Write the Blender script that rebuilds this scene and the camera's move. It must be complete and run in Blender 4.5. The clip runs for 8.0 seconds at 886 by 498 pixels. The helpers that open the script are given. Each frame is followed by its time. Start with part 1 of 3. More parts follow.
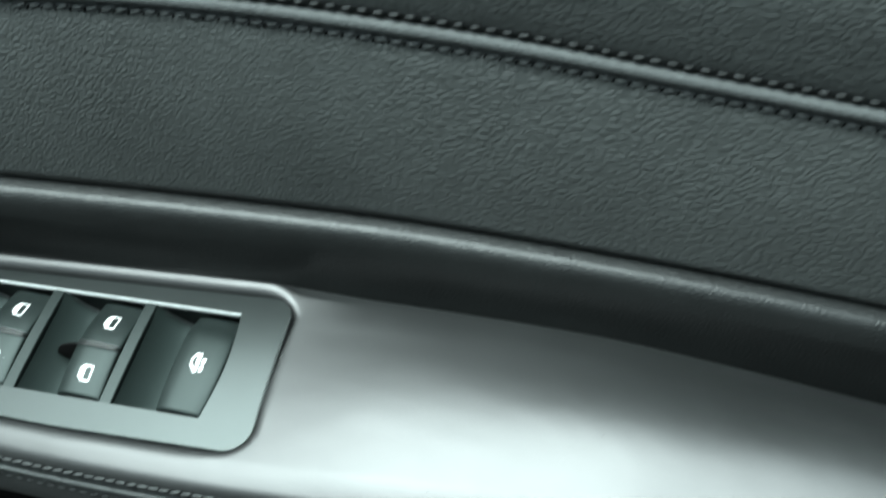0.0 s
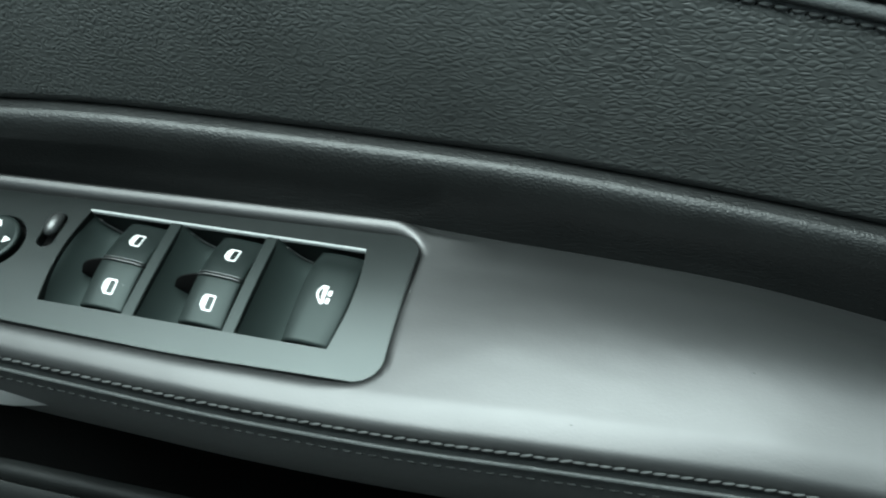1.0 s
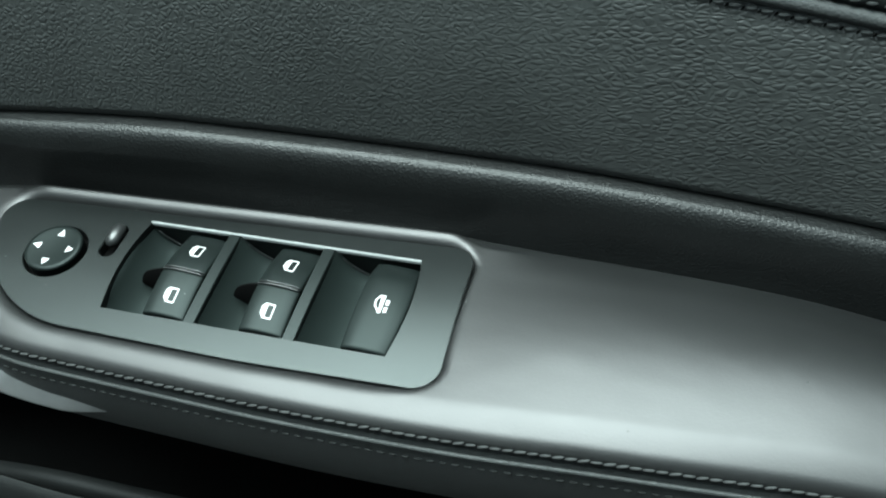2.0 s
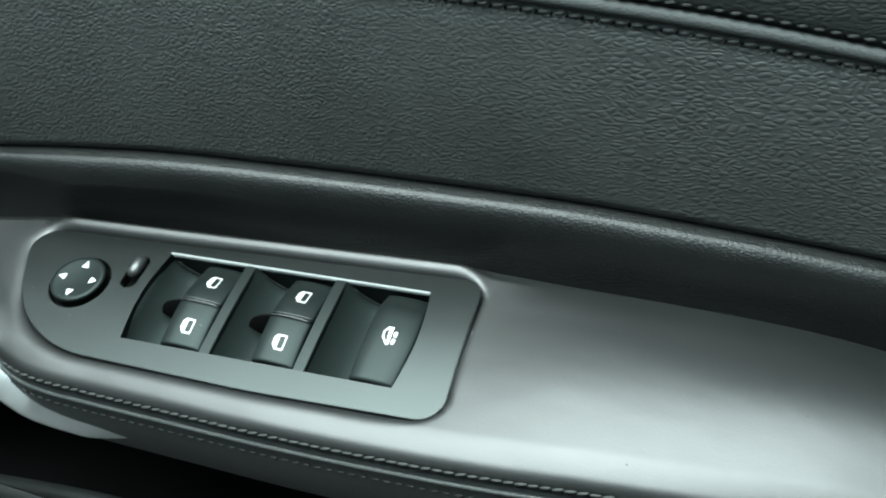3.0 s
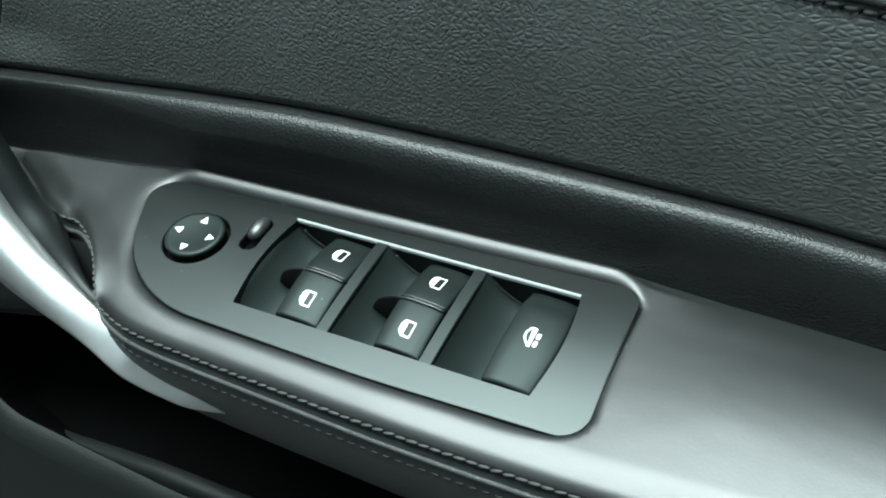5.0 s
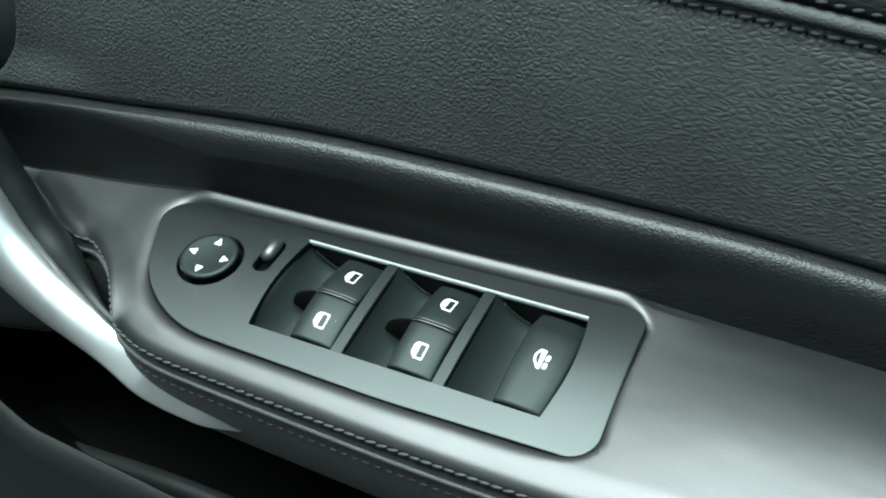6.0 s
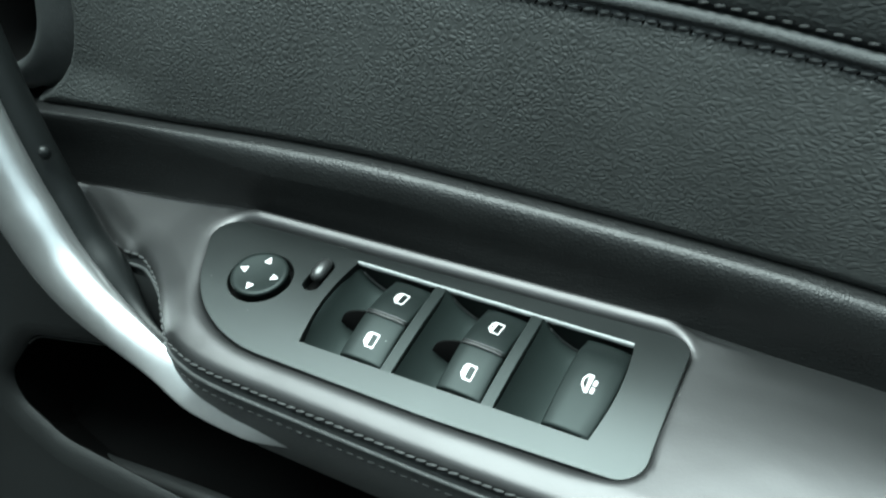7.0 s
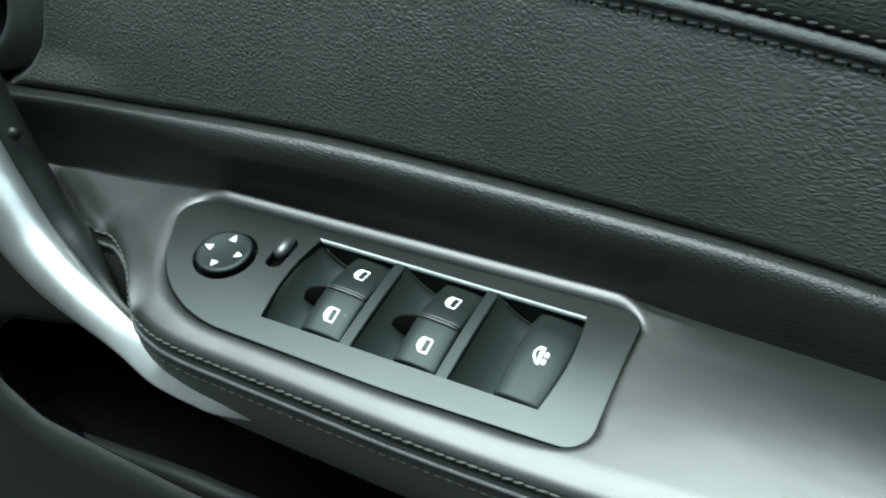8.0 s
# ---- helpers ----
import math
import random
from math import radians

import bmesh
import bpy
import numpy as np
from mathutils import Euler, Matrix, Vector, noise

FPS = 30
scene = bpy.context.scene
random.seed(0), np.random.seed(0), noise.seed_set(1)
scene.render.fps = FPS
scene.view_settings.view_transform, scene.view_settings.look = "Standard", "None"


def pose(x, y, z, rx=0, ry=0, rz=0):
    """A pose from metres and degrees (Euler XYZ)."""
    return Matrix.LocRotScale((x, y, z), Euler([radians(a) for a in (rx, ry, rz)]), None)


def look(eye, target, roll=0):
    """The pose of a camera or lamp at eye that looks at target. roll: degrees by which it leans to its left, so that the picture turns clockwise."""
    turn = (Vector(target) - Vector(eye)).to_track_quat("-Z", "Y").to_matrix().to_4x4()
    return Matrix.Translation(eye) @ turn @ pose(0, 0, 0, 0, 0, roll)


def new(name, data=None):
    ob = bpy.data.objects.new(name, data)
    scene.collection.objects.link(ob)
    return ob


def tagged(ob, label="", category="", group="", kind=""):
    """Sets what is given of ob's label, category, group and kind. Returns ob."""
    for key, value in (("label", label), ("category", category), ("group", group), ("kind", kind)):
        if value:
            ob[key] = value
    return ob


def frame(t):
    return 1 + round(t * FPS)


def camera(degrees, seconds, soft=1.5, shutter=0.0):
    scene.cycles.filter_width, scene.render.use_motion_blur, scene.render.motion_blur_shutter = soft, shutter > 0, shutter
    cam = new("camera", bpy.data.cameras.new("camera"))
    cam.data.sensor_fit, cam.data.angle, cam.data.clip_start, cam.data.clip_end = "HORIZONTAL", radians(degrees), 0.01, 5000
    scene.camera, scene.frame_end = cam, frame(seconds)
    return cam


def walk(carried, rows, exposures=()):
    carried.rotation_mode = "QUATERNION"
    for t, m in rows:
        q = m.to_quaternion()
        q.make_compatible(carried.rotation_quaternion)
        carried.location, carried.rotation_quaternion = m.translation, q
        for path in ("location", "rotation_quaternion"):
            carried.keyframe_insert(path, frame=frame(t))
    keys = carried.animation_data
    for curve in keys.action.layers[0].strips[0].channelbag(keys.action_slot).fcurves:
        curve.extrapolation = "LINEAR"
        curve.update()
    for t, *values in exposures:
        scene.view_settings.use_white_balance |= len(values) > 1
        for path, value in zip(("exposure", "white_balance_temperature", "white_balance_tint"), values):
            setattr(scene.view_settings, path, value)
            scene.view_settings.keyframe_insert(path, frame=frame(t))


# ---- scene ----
cam = camera(44.3, 8.0, soft=2.0, shutter=0.5)
PATH = [
    (0, (0.23530, -0.12621, 0.27217), (0.13964, 0.10213, -0.04201), -11.33),
    (0.2, (0.22888, -0.13203, 0.26278), (0.13150, 0.09420, -0.05240), -12.25),
    (0.5, (0.22091, -0.14047, 0.25215), (0.12103, 0.08872, -0.06009), -11.03),
    (0.7, (0.21327, -0.14562, 0.25100), (0.11374, 0.08593, -0.05961), -10.23),
    (1, (0.20236, -0.15280, 0.25051), (0.10011, 0.08425, -0.05502), -10.08),
    (1.2, (0.19913, -0.15601, 0.24925), (0.09484, 0.08440, -0.05295), -9.97),
    (1.5, (0.19529, -0.16224, 0.24917), (0.08590, 0.07966, -0.05002), -10.63),
    (1.7, (0.19108, -0.16834, 0.24941), (0.08314, 0.07817, -0.04653), -9.79),
    (2.8, (0.20755, -0.15355, 0.26628), (0.08474, 0.08240, -0.03246), -13.63),
    (3, (0.20809, -0.15977, 0.26088), (0.07977, 0.08146, -0.03126), -13.27),
    (3.2, (0.19834, -0.16288, 0.25884), (0.06929, 0.08228, -0.02968), -9.85),
    (3.5, (0.18209, -0.16287, 0.24851), (0.02416, 0.07528, -0.03139), -10.44),
    (3.7, (0.17396, -0.16140, 0.24260), (0.00934, 0.06976, -0.03929), -10.87),
    (4, (0.16659, -0.15972, 0.23574), (0.00209, 0.07520, -0.04309), -9.59),
    (4.2, (0.17013, -0.15687, 0.23496), (0.00634, 0.07874, -0.04372), -9.84),
    (4.5, (0.17484, -0.15272, 0.23408), (0.01041, 0.07978, -0.04682), -10.14),
    (4.7, (0.18040, -0.15034, 0.22834), (0.01843, 0.08383, -0.05261), -10.68),
    (5.8, (0.17732, -0.15132, 0.23842), (0.02099, 0.08374, -0.04497), -10.29),
    (6, (0.17624, -0.15149, 0.24149), (0.01935, 0.08272, -0.04229), -10.55),
    (6.2, (0.17294, -0.15448, 0.23980), (0.01604, 0.08179, -0.04226), -10.01),
    (6.5, (0.17008, -0.15650, 0.24171), (0.01236, 0.07916, -0.04040), -9.75),
    (6.7, (0.16684, -0.15933, 0.24256), (0.00762, 0.07733, -0.03787), -9.47),
    (7, (0.16568, -0.16283, 0.24860), (0.00687, 0.07742, -0.02898), -8.75),
    (7.2, (0.16766, -0.16342, 0.25062), (0.01147, 0.08171, -0.02417), -8.40),
    (7.5, (0.16898, -0.16478, 0.25408), (0.01406, 0.07729, -0.02414), -8.31),
    (7.7, (0.17259, -0.16416, 0.24944), (0.01471, 0.07511, -0.02952), -9.41),
    (8, (0.18104, -0.16549, 0.24932), (0.02380, 0.07352, -0.03024), -8.77),
]
walk(cam, [(t, look(eye, target, roll)) for t, eye, target, roll in PATH], [(0, 2.38), (0.4, 1.94), (1.5, 1.94), (3, 2.08), (8, 2.2)])

# ---- daylight: an overcast sky over the open door ----
world = bpy.data.worlds.new("overcast_sky")
scene.world = world
world.use_nodes = True
wn, wl = world.node_tree.nodes, world.node_tree.links
sky = wn.new("ShaderNodeTexSky")
sky.sky_type, sky.sun_disc = "NISHITA", False
sky.sun_elevation, sky.sun_rotation = radians(79), radians(-43)
sky.air_density, sky.dust_density = 1.0, 4.0
grey = wn.new("ShaderNodeHueSaturation")
grey.inputs["Saturation"].default_value = 0.22
wl.new(sky.outputs[0], grey.inputs["Color"])
tint = wn.new("ShaderNodeMix")
tint.data_type, tint.blend_type = "RGBA", "MULTIPLY"
tint.inputs[0].default_value = 1.0
tint.inputs[7].default_value = (0.77, 1.0, 0.99, 1)
wl.new(grey.outputs[0], tint.inputs[6])
wl.new(tint.outputs[2], wn["Background"].inputs["Color"])
wn["Background"].inputs["Strength"].default_value = 0.085

sun = new("sun", bpy.data.lights.new("sun", "SUN"))
sun.data.energy, sun.data.angle, sun.data.color = 3.0, radians(52), (0.825, 1.0, 0.985)
sun.matrix_world = look((-0.13, 0.11, 0.985), (0, 0, 0))

# ---- materials ----


def material(name, base, rough, metal=0.0, spec=0.5, vary=0.25, vary_scale=60.0):
    """A principled surface whose colour and gloss drift at two scales. Returns the material, its nodes, links and shader."""
    m = bpy.data.materials.new(name)
    m.use_nodes = True
    n, k = m.node_tree.nodes, m.node_tree.links
    p = n["Principled BSDF"]
    p.inputs["Metallic"].default_value, p.inputs["Specular IOR Level"].default_value = metal, spec
    where = n.new("ShaderNodeTexCoord")
    a, b = n.new("ShaderNodeTexNoise"), n.new("ShaderNodeTexNoise")
    a.inputs["Scale"].default_value, b.inputs["Scale"].default_value = vary_scale, vary_scale * 14
    a.inputs["Detail"].default_value = b.inputs["Detail"].default_value = 4
    both = n.new("ShaderNodeMath")
    both.operation = "ADD"
    k.new(where.outputs["Object"], a.inputs["Vector"])
    k.new(where.outputs["Object"], b.inputs["Vector"])
    k.new(a.outputs[0], both.inputs[0])
    k.new(b.outputs[0], both.inputs[1])
    ramp = n.new("ShaderNodeMapRange")
    ramp.inputs["From Min"].default_value, ramp.inputs["From Max"].default_value = 0.6, 1.4
    k.new(both.outputs[0], ramp.inputs["Value"])
    mix = n.new("ShaderNodeMix")
    mix.data_type = "RGBA"
    mix.inputs[6].default_value = (*[c * (1 - vary) for c in base], 1)
    mix.inputs[7].default_value = (*[c * (1 + vary) for c in base], 1)
    k.new(ramp.outputs[0], mix.inputs[0])
    k.new(mix.outputs[2], p.inputs["Base Color"])
    gloss = n.new("ShaderNodeMapRange")
    gloss.inputs["To Min"].default_value, gloss.inputs["To Max"].default_value = rough - 0.025, rough + 0.025
    k.new(ramp.outputs[0], gloss.inputs["Value"])
    k.new(gloss.outputs[0], p.inputs["Roughness"])
    return m, n, k, p, where


def sheen(made, colour):
    made[3].inputs["Specular Tint"].default_value = (*colour, 1)


def relief(made, height, strength, distance):
    m, n, k, p, where = made
    bump = n.new("ShaderNodeBump")
    bump.inputs["Strength"].default_value, bump.inputs["Distance"].default_value = strength, distance
    k.new(height, bump.inputs["Height"])
    k.new(bump.outputs[0], p.inputs["Normal"])
    return m


def noise_height(made, scale, stretch=(1, 1, 1), detail=3.0):
    m, n, k, p, where = made
    to = n.new("ShaderNodeMapping")
    to.inputs["Scale"].default_value = stretch
    k.new(where.outputs["Object"], to.inputs["Vector"])
    t = n.new("ShaderNodeTexNoise")
    t.inputs["Scale"].default_value, t.inputs["Detail"].default_value = scale, detail
    k.new(to.outputs[0], t.inputs["Vector"])
    return t.outputs[0]


def pebble_height(made, scale, stretch):
    """Leather pebbles: cells parted by fine creases, bent by a slow noise, with the grain pulled long in places."""
    m, n, k, p, where = made
    bend = n.new("ShaderNodeTexNoise")
    bend.inputs["Scale"].default_value, bend.inputs["Detail"].default_value = scale * 0.25, 1
    k.new(where.outputs["Object"], bend.inputs["Vector"])
    push = n.new("ShaderNodeVectorMath")
    push.operation = "MULTIPLY_ADD"
    push.inputs[1].default_value = (1.1 / scale,) * 3
    k.new(bend.outputs["Color"], push.inputs[0])
    k.new(where.outputs["Object"], push.inputs[2])
    to = n.new("ShaderNodeMapping")
    to.inputs["Scale"].default_value = stretch
    k.new(push.outputs[0], to.inputs["Vector"])
    cells = n.new("ShaderNodeTexVoronoi")
    cells.feature = "DISTANCE_TO_EDGE"
    cells.inputs["Scale"].default_value = scale
    k.new(to.outputs[0], cells.inputs["Vector"])
    dome = n.new("ShaderNodeMapRange")
    dome.interpolation_type = "SMOOTHERSTEP"
    dome.inputs["From Min"].default_value, dome.inputs["From Max"].default_value = -0.02, 0.36
    k.new(cells.outputs["Distance"], dome.inputs["Value"])
    fine = noise_height(made, scale * 0.9, (stretch[0] * 0.95, 1, 1), 1.5)
    slow = noise_height(made, 45, (1, 1, 1.6), 2)
    deep = n.new("ShaderNodeMapRange")
    deep.inputs["From Min"].default_value, deep.inputs["From Max"].default_value = 0.35, 0.65
    deep.inputs["To Min"].default_value, deep.inputs["To Max"].default_value = 0.7, 1.0
    k.new(slow, deep.inputs["Value"])
    times = n.new("ShaderNodeMath")
    times.operation = "MULTIPLY"
    k.new(dome.outputs[0], times.inputs[0])
    k.new(deep.outputs[0], times.inputs[1])
    add = n.new("ShaderNodeMath")
    add.operation = "MULTIPLY_ADD"
    add.inputs[1].default_value = 0.65
    k.new(fine, add.inputs[0])
    k.new(times.outputs[0], add.inputs[2])
    return add.outputs[0]


def blended(made, first, second, start, end):
    """One relief that passes into another along the door."""
    m, n, k, p, where = made
    split = n.new("ShaderNodeSeparateXYZ")
    k.new(where.outputs["Object"], split.inputs[0])
    wobble = n.new("ShaderNodeMath")
    wobble.operation = "MULTIPLY_ADD"
    wobble.inputs[1].default_value = 0.12
    k.new(noise_height(made, 28, detail=2), wobble.inputs[0])
    k.new(split.outputs[0], wobble.inputs[2])
    share = n.new("ShaderNodeMapRange")
    share.inputs["From Min"].default_value, share.inputs["From Max"].default_value = start + 0.06, end + 0.06
    k.new(wobble.outputs[0], share.inputs["Value"])
    mix = n.new("ShaderNodeMix")
    k.new(share.outputs[0], mix.inputs[0])
    k.new(first, mix.inputs[2])
    k.new(second, mix.inputs[3])
    return mix.outputs[0]


made = material("grained_black_leather", (0.038, 0.041, 0.040), 0.48, vary=0.2, vary_scale=25)
LEATHER = relief(made, blended(made, pebble_height(made, 600, (0.9, 1, 1)), pebble_height(made, 600, (0.5, 1, 1.05)), 0.03, 0.17), 0.55, 0.0004)
made = material("smooth_black_leather", (0.0075, 0.008, 0.008), 0.40, spec=0.54, vary=0.15, vary_scale=30)
wavy = made[1].new("ShaderNodeMath")
wavy.operation = "MULTIPLY_ADD"
wavy.inputs[1].default_value = 7.0
made[2].new(noise_height(made, 75, (0.6, 1, 1), 1.6), wavy.inputs[0])
made[2].new(noise_height(made, 1500, (0.7, 1, 1), 4), wavy.inputs[2])
sheen(made, (1.0, 0.975, 0.985))
SOFT = relief(made, wavy.outputs[0], 0.15, 0.0002)
made = material("ledge_vinyl", (0.0065, 0.007, 0.007), 0.40, spec=0.32, vary=0.2, vary_scale=40)
VINYL = relief(made, pebble_height(made, 850, (0.75, 1, 1)), 0.36, 0.0002)
made = material("matte_black_plastic", (0.004, 0.0047, 0.0046), 0.31, spec=0.32, vary=0.12, vary_scale=50)
sheen(made, (0.91, 1.0, 0.99))
PLATE = relief(made, noise_height(made, 4000, detail=2), 0.10, 0.0001)
made = material("button_plastic", (0.0048, 0.0066, 0.0063), 0.42, spec=0.155, vary=0.12, vary_scale=80)
sheen(made, (0.86, 1.0, 0.98))
BUTTON = relief(made, noise_height(made, 5000, detail=2), 0.08, 0.0001)
made = material("divider_plastic", (0.0045, 0.006, 0.0058), 0.36, spec=0.22, vary=0.12, vary_scale=80)
sheen(made, (0.88, 1.0, 0.98))
DIVIDER = relief(made, noise_height(made, 4500, detail=2), 0.08, 0.0001)
made = material("dark_plastic", (0.006, 0.007, 0.007), 0.44, spec=0.18, vary=0.2)
DARK = relief(made, noise_height(made, 2500, detail=2), 0.15, 0.0001)
made = material("scoop_plastic", (0.0075, 0.0105, 0.0098), 0.46, spec=0.22, vary=0.12, vary_scale=80)
sheen(made, (0.84, 1.0, 0.98))
SCOOP = relief(made, noise_height(made, 5000, detail=2), 0.08, 0.0001)
GLOSS = material("glossy_plastic", (0.015, 0.016, 0.016), 0.3, spec=0.5, vary=0.1)[0]
# darker than real plastic: the shade of deep hollows is put into its colour
made = material("shade_black_lining", (0.0025, 0.0025, 0.0025), 0.9, spec=0.05, vary=0.3)
SHADE_BLACK = relief(made, noise_height(made, 1800), 0.4, 0.0003)
made = material("panel_vinyl", (0.010, 0.011, 0.011), 0.55, spec=0.3, vary=0.2, vary_scale=30)
PANEL = relief(made, pebble_height(made, 900, (0.9, 1, 1)), 0.3, 0.0002)
made = material("face_leather", (0.042, 0.045, 0.045), 0.46, vary=0.2, vary_scale=30)
FACE = relief(made, pebble_height(made, 1100, (0.9, 1, 1)), 0.3, 0.0002)
made = material("satin_silver", (0.70, 0.71, 0.71), 0.31, metal=0.92, vary=0.05, vary_scale=20)
SILVER = relief(made, noise_height(made, 3000, detail=2), 0.03, 0.0001)
WHITE = material("white_print", (0.46, 0.46, 0.455), 0.6, vary=0.04)[0]
made = material("black_thread", (0.023, 0.024, 0.024), 0.6, spec=0.3, vary=0.25, vary_scale=200)
THREAD = relief(made, noise_height(made, 2500, detail=3), 0.4, 0.0003)
made = material("piping_leather", (0.055, 0.058, 0.058), 0.62, spec=0.3, vary=0.2, vary_scale=40)
PIPING = relief(made, pebble_height(made, 900, (0.9, 1, 1)), 0.4, 0.0003)
made = material("grey_thread", (0.042, 0.045, 0.045), 0.6, spec=0.3, vary=0.25, vary_scale=200)
GREY_THREAD = relief(made, noise_height(made, 2500, detail=3), 0.4, 0.0003)
made = material("trim_edge", (0.30, 0.31, 0.31), 0.36, vary=0.1)
EDGE = relief(made, noise_height(made, 2500, detail=2), 0.05, 0.0001)
SPECK = material("pale_dust", (0.12, 0.125, 0.12), 0.8, vary=0.2)[0]
made = material("asphalt", (0.05, 0.05, 0.05), 0.9, vary=0.4, vary_scale=3)
ASPHALT = relief(made, noise_height(made, 90), 0.6, 0.01)
made = material("black_paint", (0.01, 0.01, 0.011), 0.3, vary=0.1)
PAINT = relief(made, noise_height(made, 900, detail=2), 0.02, 0.0002)

# ---- shape tools; lengths below are in millimetres ----
from mathutils.geometry import tessellate_polygon

MM = 0.001


def curve(x, knots):
    """A smooth line through knots of (x, value)."""
    xs, ys = np.array([k[0] for k in knots], float), np.array([k[1] for k in knots], float)
    order = np.argsort(xs)
    xs, ys = xs[order], ys[order]
    slope = np.gradient(ys, xs)
    x = np.asarray(x, float)
    c = np.clip(x, xs[0], xs[-1])
    i = np.clip(np.searchsorted(xs, c) - 1, 0, len(xs) - 2)
    h = xs[i + 1] - xs[i]
    u = (c - xs[i]) / h
    y = (2 * u**3 - 3 * u**2 + 1) * ys[i] + (u**3 - 2 * u**2 + u) * h * slope[i] + (3 * u**2 - 2 * u**3) * ys[i + 1] + (u**3 - u**2) * h * slope[i + 1]
    return y + np.where(x > xs[-1], (x - xs[-1]) * slope[-1], 0) + np.where(x < xs[0], (x - xs[0]) * slope[0], 0)


def smooth(u):
    u = np.clip(u, 0, 1)
    return u * u * (3 - 2 * u)


def part(name, mesh, surface, parent=None, label="", soft=True):
    """Links vertices and faces (in millimetres) as one mesh object."""
    verts, faces = mesh
    me = bpy.data.meshes.new(name)
    me.from_pydata([tuple(float(c) * MM for c in v) for v in verts], [], [tuple(int(i) for i in f) for f in faces])
    me.materials.append(surface)
    if soft:
        me.polygons.foreach_set("use_smooth", [True] * len(me.polygons))
    me.update()
    ob = new(name, me)
    ob.parent = parent
    return tagged(ob, label) if label else ob


def thing(name, label, category, at=(0, 0, 0), kind="", group=""):
    """An empty at the base of a thing, which its parts hang from."""
    ob = new(name)
    ob.empty_display_size = 0.01
    ob.location = Vector(at) * MM
    return tagged(ob, label, category, group, kind)


def sheet(rows, close=False):
    """A skin over rows of points, all of one length."""
    rows = np.asarray(rows, float)
    a, b = rows.shape[:2]
    faces = [(i * b + j, i * b + (j + 1) % b, (i + 1) * b + (j + 1) % b, (i + 1) * b + j) for i in range(a - 1) for j in range(b if close else b - 1)]
    return rows.reshape(-1, 3), faces


def joined(*meshes):
    verts, faces = [], []
    for v, f in meshes:
        faces += [tuple(i + len(verts) for i in g) for g in f]
        verts += [tuple(p) for p in v]
    return verts, faces


def tube(points, radius, sides=10, squash=1.0, up=(0, 0, 1)):
    """A rod along points; radius may change along it."""
    pts = np.asarray(points, float)
    radius = np.broadcast_to(radius, len(pts))
    way = np.gradient(pts, axis=0)
    way /= np.linalg.norm(way, axis=1)[:, None]
    side = np.cross(way, up)
    side /= np.linalg.norm(side, axis=1)[:, None]
    top = np.cross(side, way)
    ring = np.linspace(0, 2 * np.pi, sides, endpoint=False)
    rows = [p + r * (np.cos(ring)[:, None] * s + squash * np.sin(ring)[:, None] * t) for p, r, s, t in zip(pts, radius, side, top)]
    verts, faces = sheet(rows, close=True)
    n = len(pts) * sides
    return [*verts, pts[0], pts[-1]], faces + [(n, (j + 1) % sides, j) for j in range(sides)] + [(n + 1, n - sides + j, n - sides + (j + 1) % sides) for j in range(sides)]


def rounded(corners, radii, steps=10):
    """A closed outline with rounded corners."""
    out = []
    n = len(corners)
    for i, r in enumerate(radii):
        p, a, b = (np.array(corners[j % n], float) for j in (i, i - 1, i + 1))
        u, w = (a - p) / np.linalg.norm(a - p), (b - p) / np.linalg.norm(b - p)
        half = math.acos(np.clip(u @ w, -1, 1)) / 2
        back = r / math.tan(half)
        mid = p + (u + w) / np.linalg.norm(u + w) * r / math.sin(half)
        s, e = p + u * back - mid, p + w * back - mid
        swing = math.atan2(s[0] * e[1] - s[1] * e[0], s @ e)
        for k in range(steps + 1):
            c, z = math.cos(swing * k / steps), math.sin(swing * k / steps)
            out.append(mid + (c * s[0] - z * s[1], z * s[0] + c * s[1]))
    return np.array(out)


def inset(loop, by):
    """The closed loop moved inwards (negative: outwards); for a loop that runs anticlockwise."""
    way = np.roll(loop, -1, 0) - np.roll(loop, 1, 0)
    way /= np.linalg.norm(way, axis=1)[:, None] + 1e-9
    return loop + by * np.stack([-way[:, 1], way[:, 0]], 1)


def filled(loops, z):
    """A flat face between an outer loop and the holes in it."""
    faces = tessellate_polygon([[Vector((*p, 0)) for p in loop] for loop in loops])
    return [(*p, z) for loop in loops for p in loop], [tuple(f) for f in faces]


def anticlockwise(loop):
    area = np.sum(loop[:, 0] * np.roll(loop[:, 1], -1) - np.roll(loop[:, 0], -1) * loop[:, 1])
    return loop if area > 0 else loop[::-1]


def distance(points, loop):
    """Distance of plan points from a closed outline: negative inside."""
    a, b = loop, np.roll(loop, -1, 0)
    best = np.full(len(points), 1e9)
    inside = np.zeros(len(points), bool)
    for p, q in zip(a, b):
        d = q - p
        u = np.clip(((points - p) @ d) / (d @ d + 1e-12), 0, 1)
        best = np.minimum(best, np.linalg.norm(points - p - u[:, None] * d, axis=1))
        cross = (p[1] > points[:, 1]) != (q[1] > points[:, 1])
        inside ^= cross & (points[:, 0] < (q[0] - p[0]) * (points[:, 1] - p[1]) / (q[1] - p[1] + 1e-12) + p[0])
    return np.where(inside, -best, best)


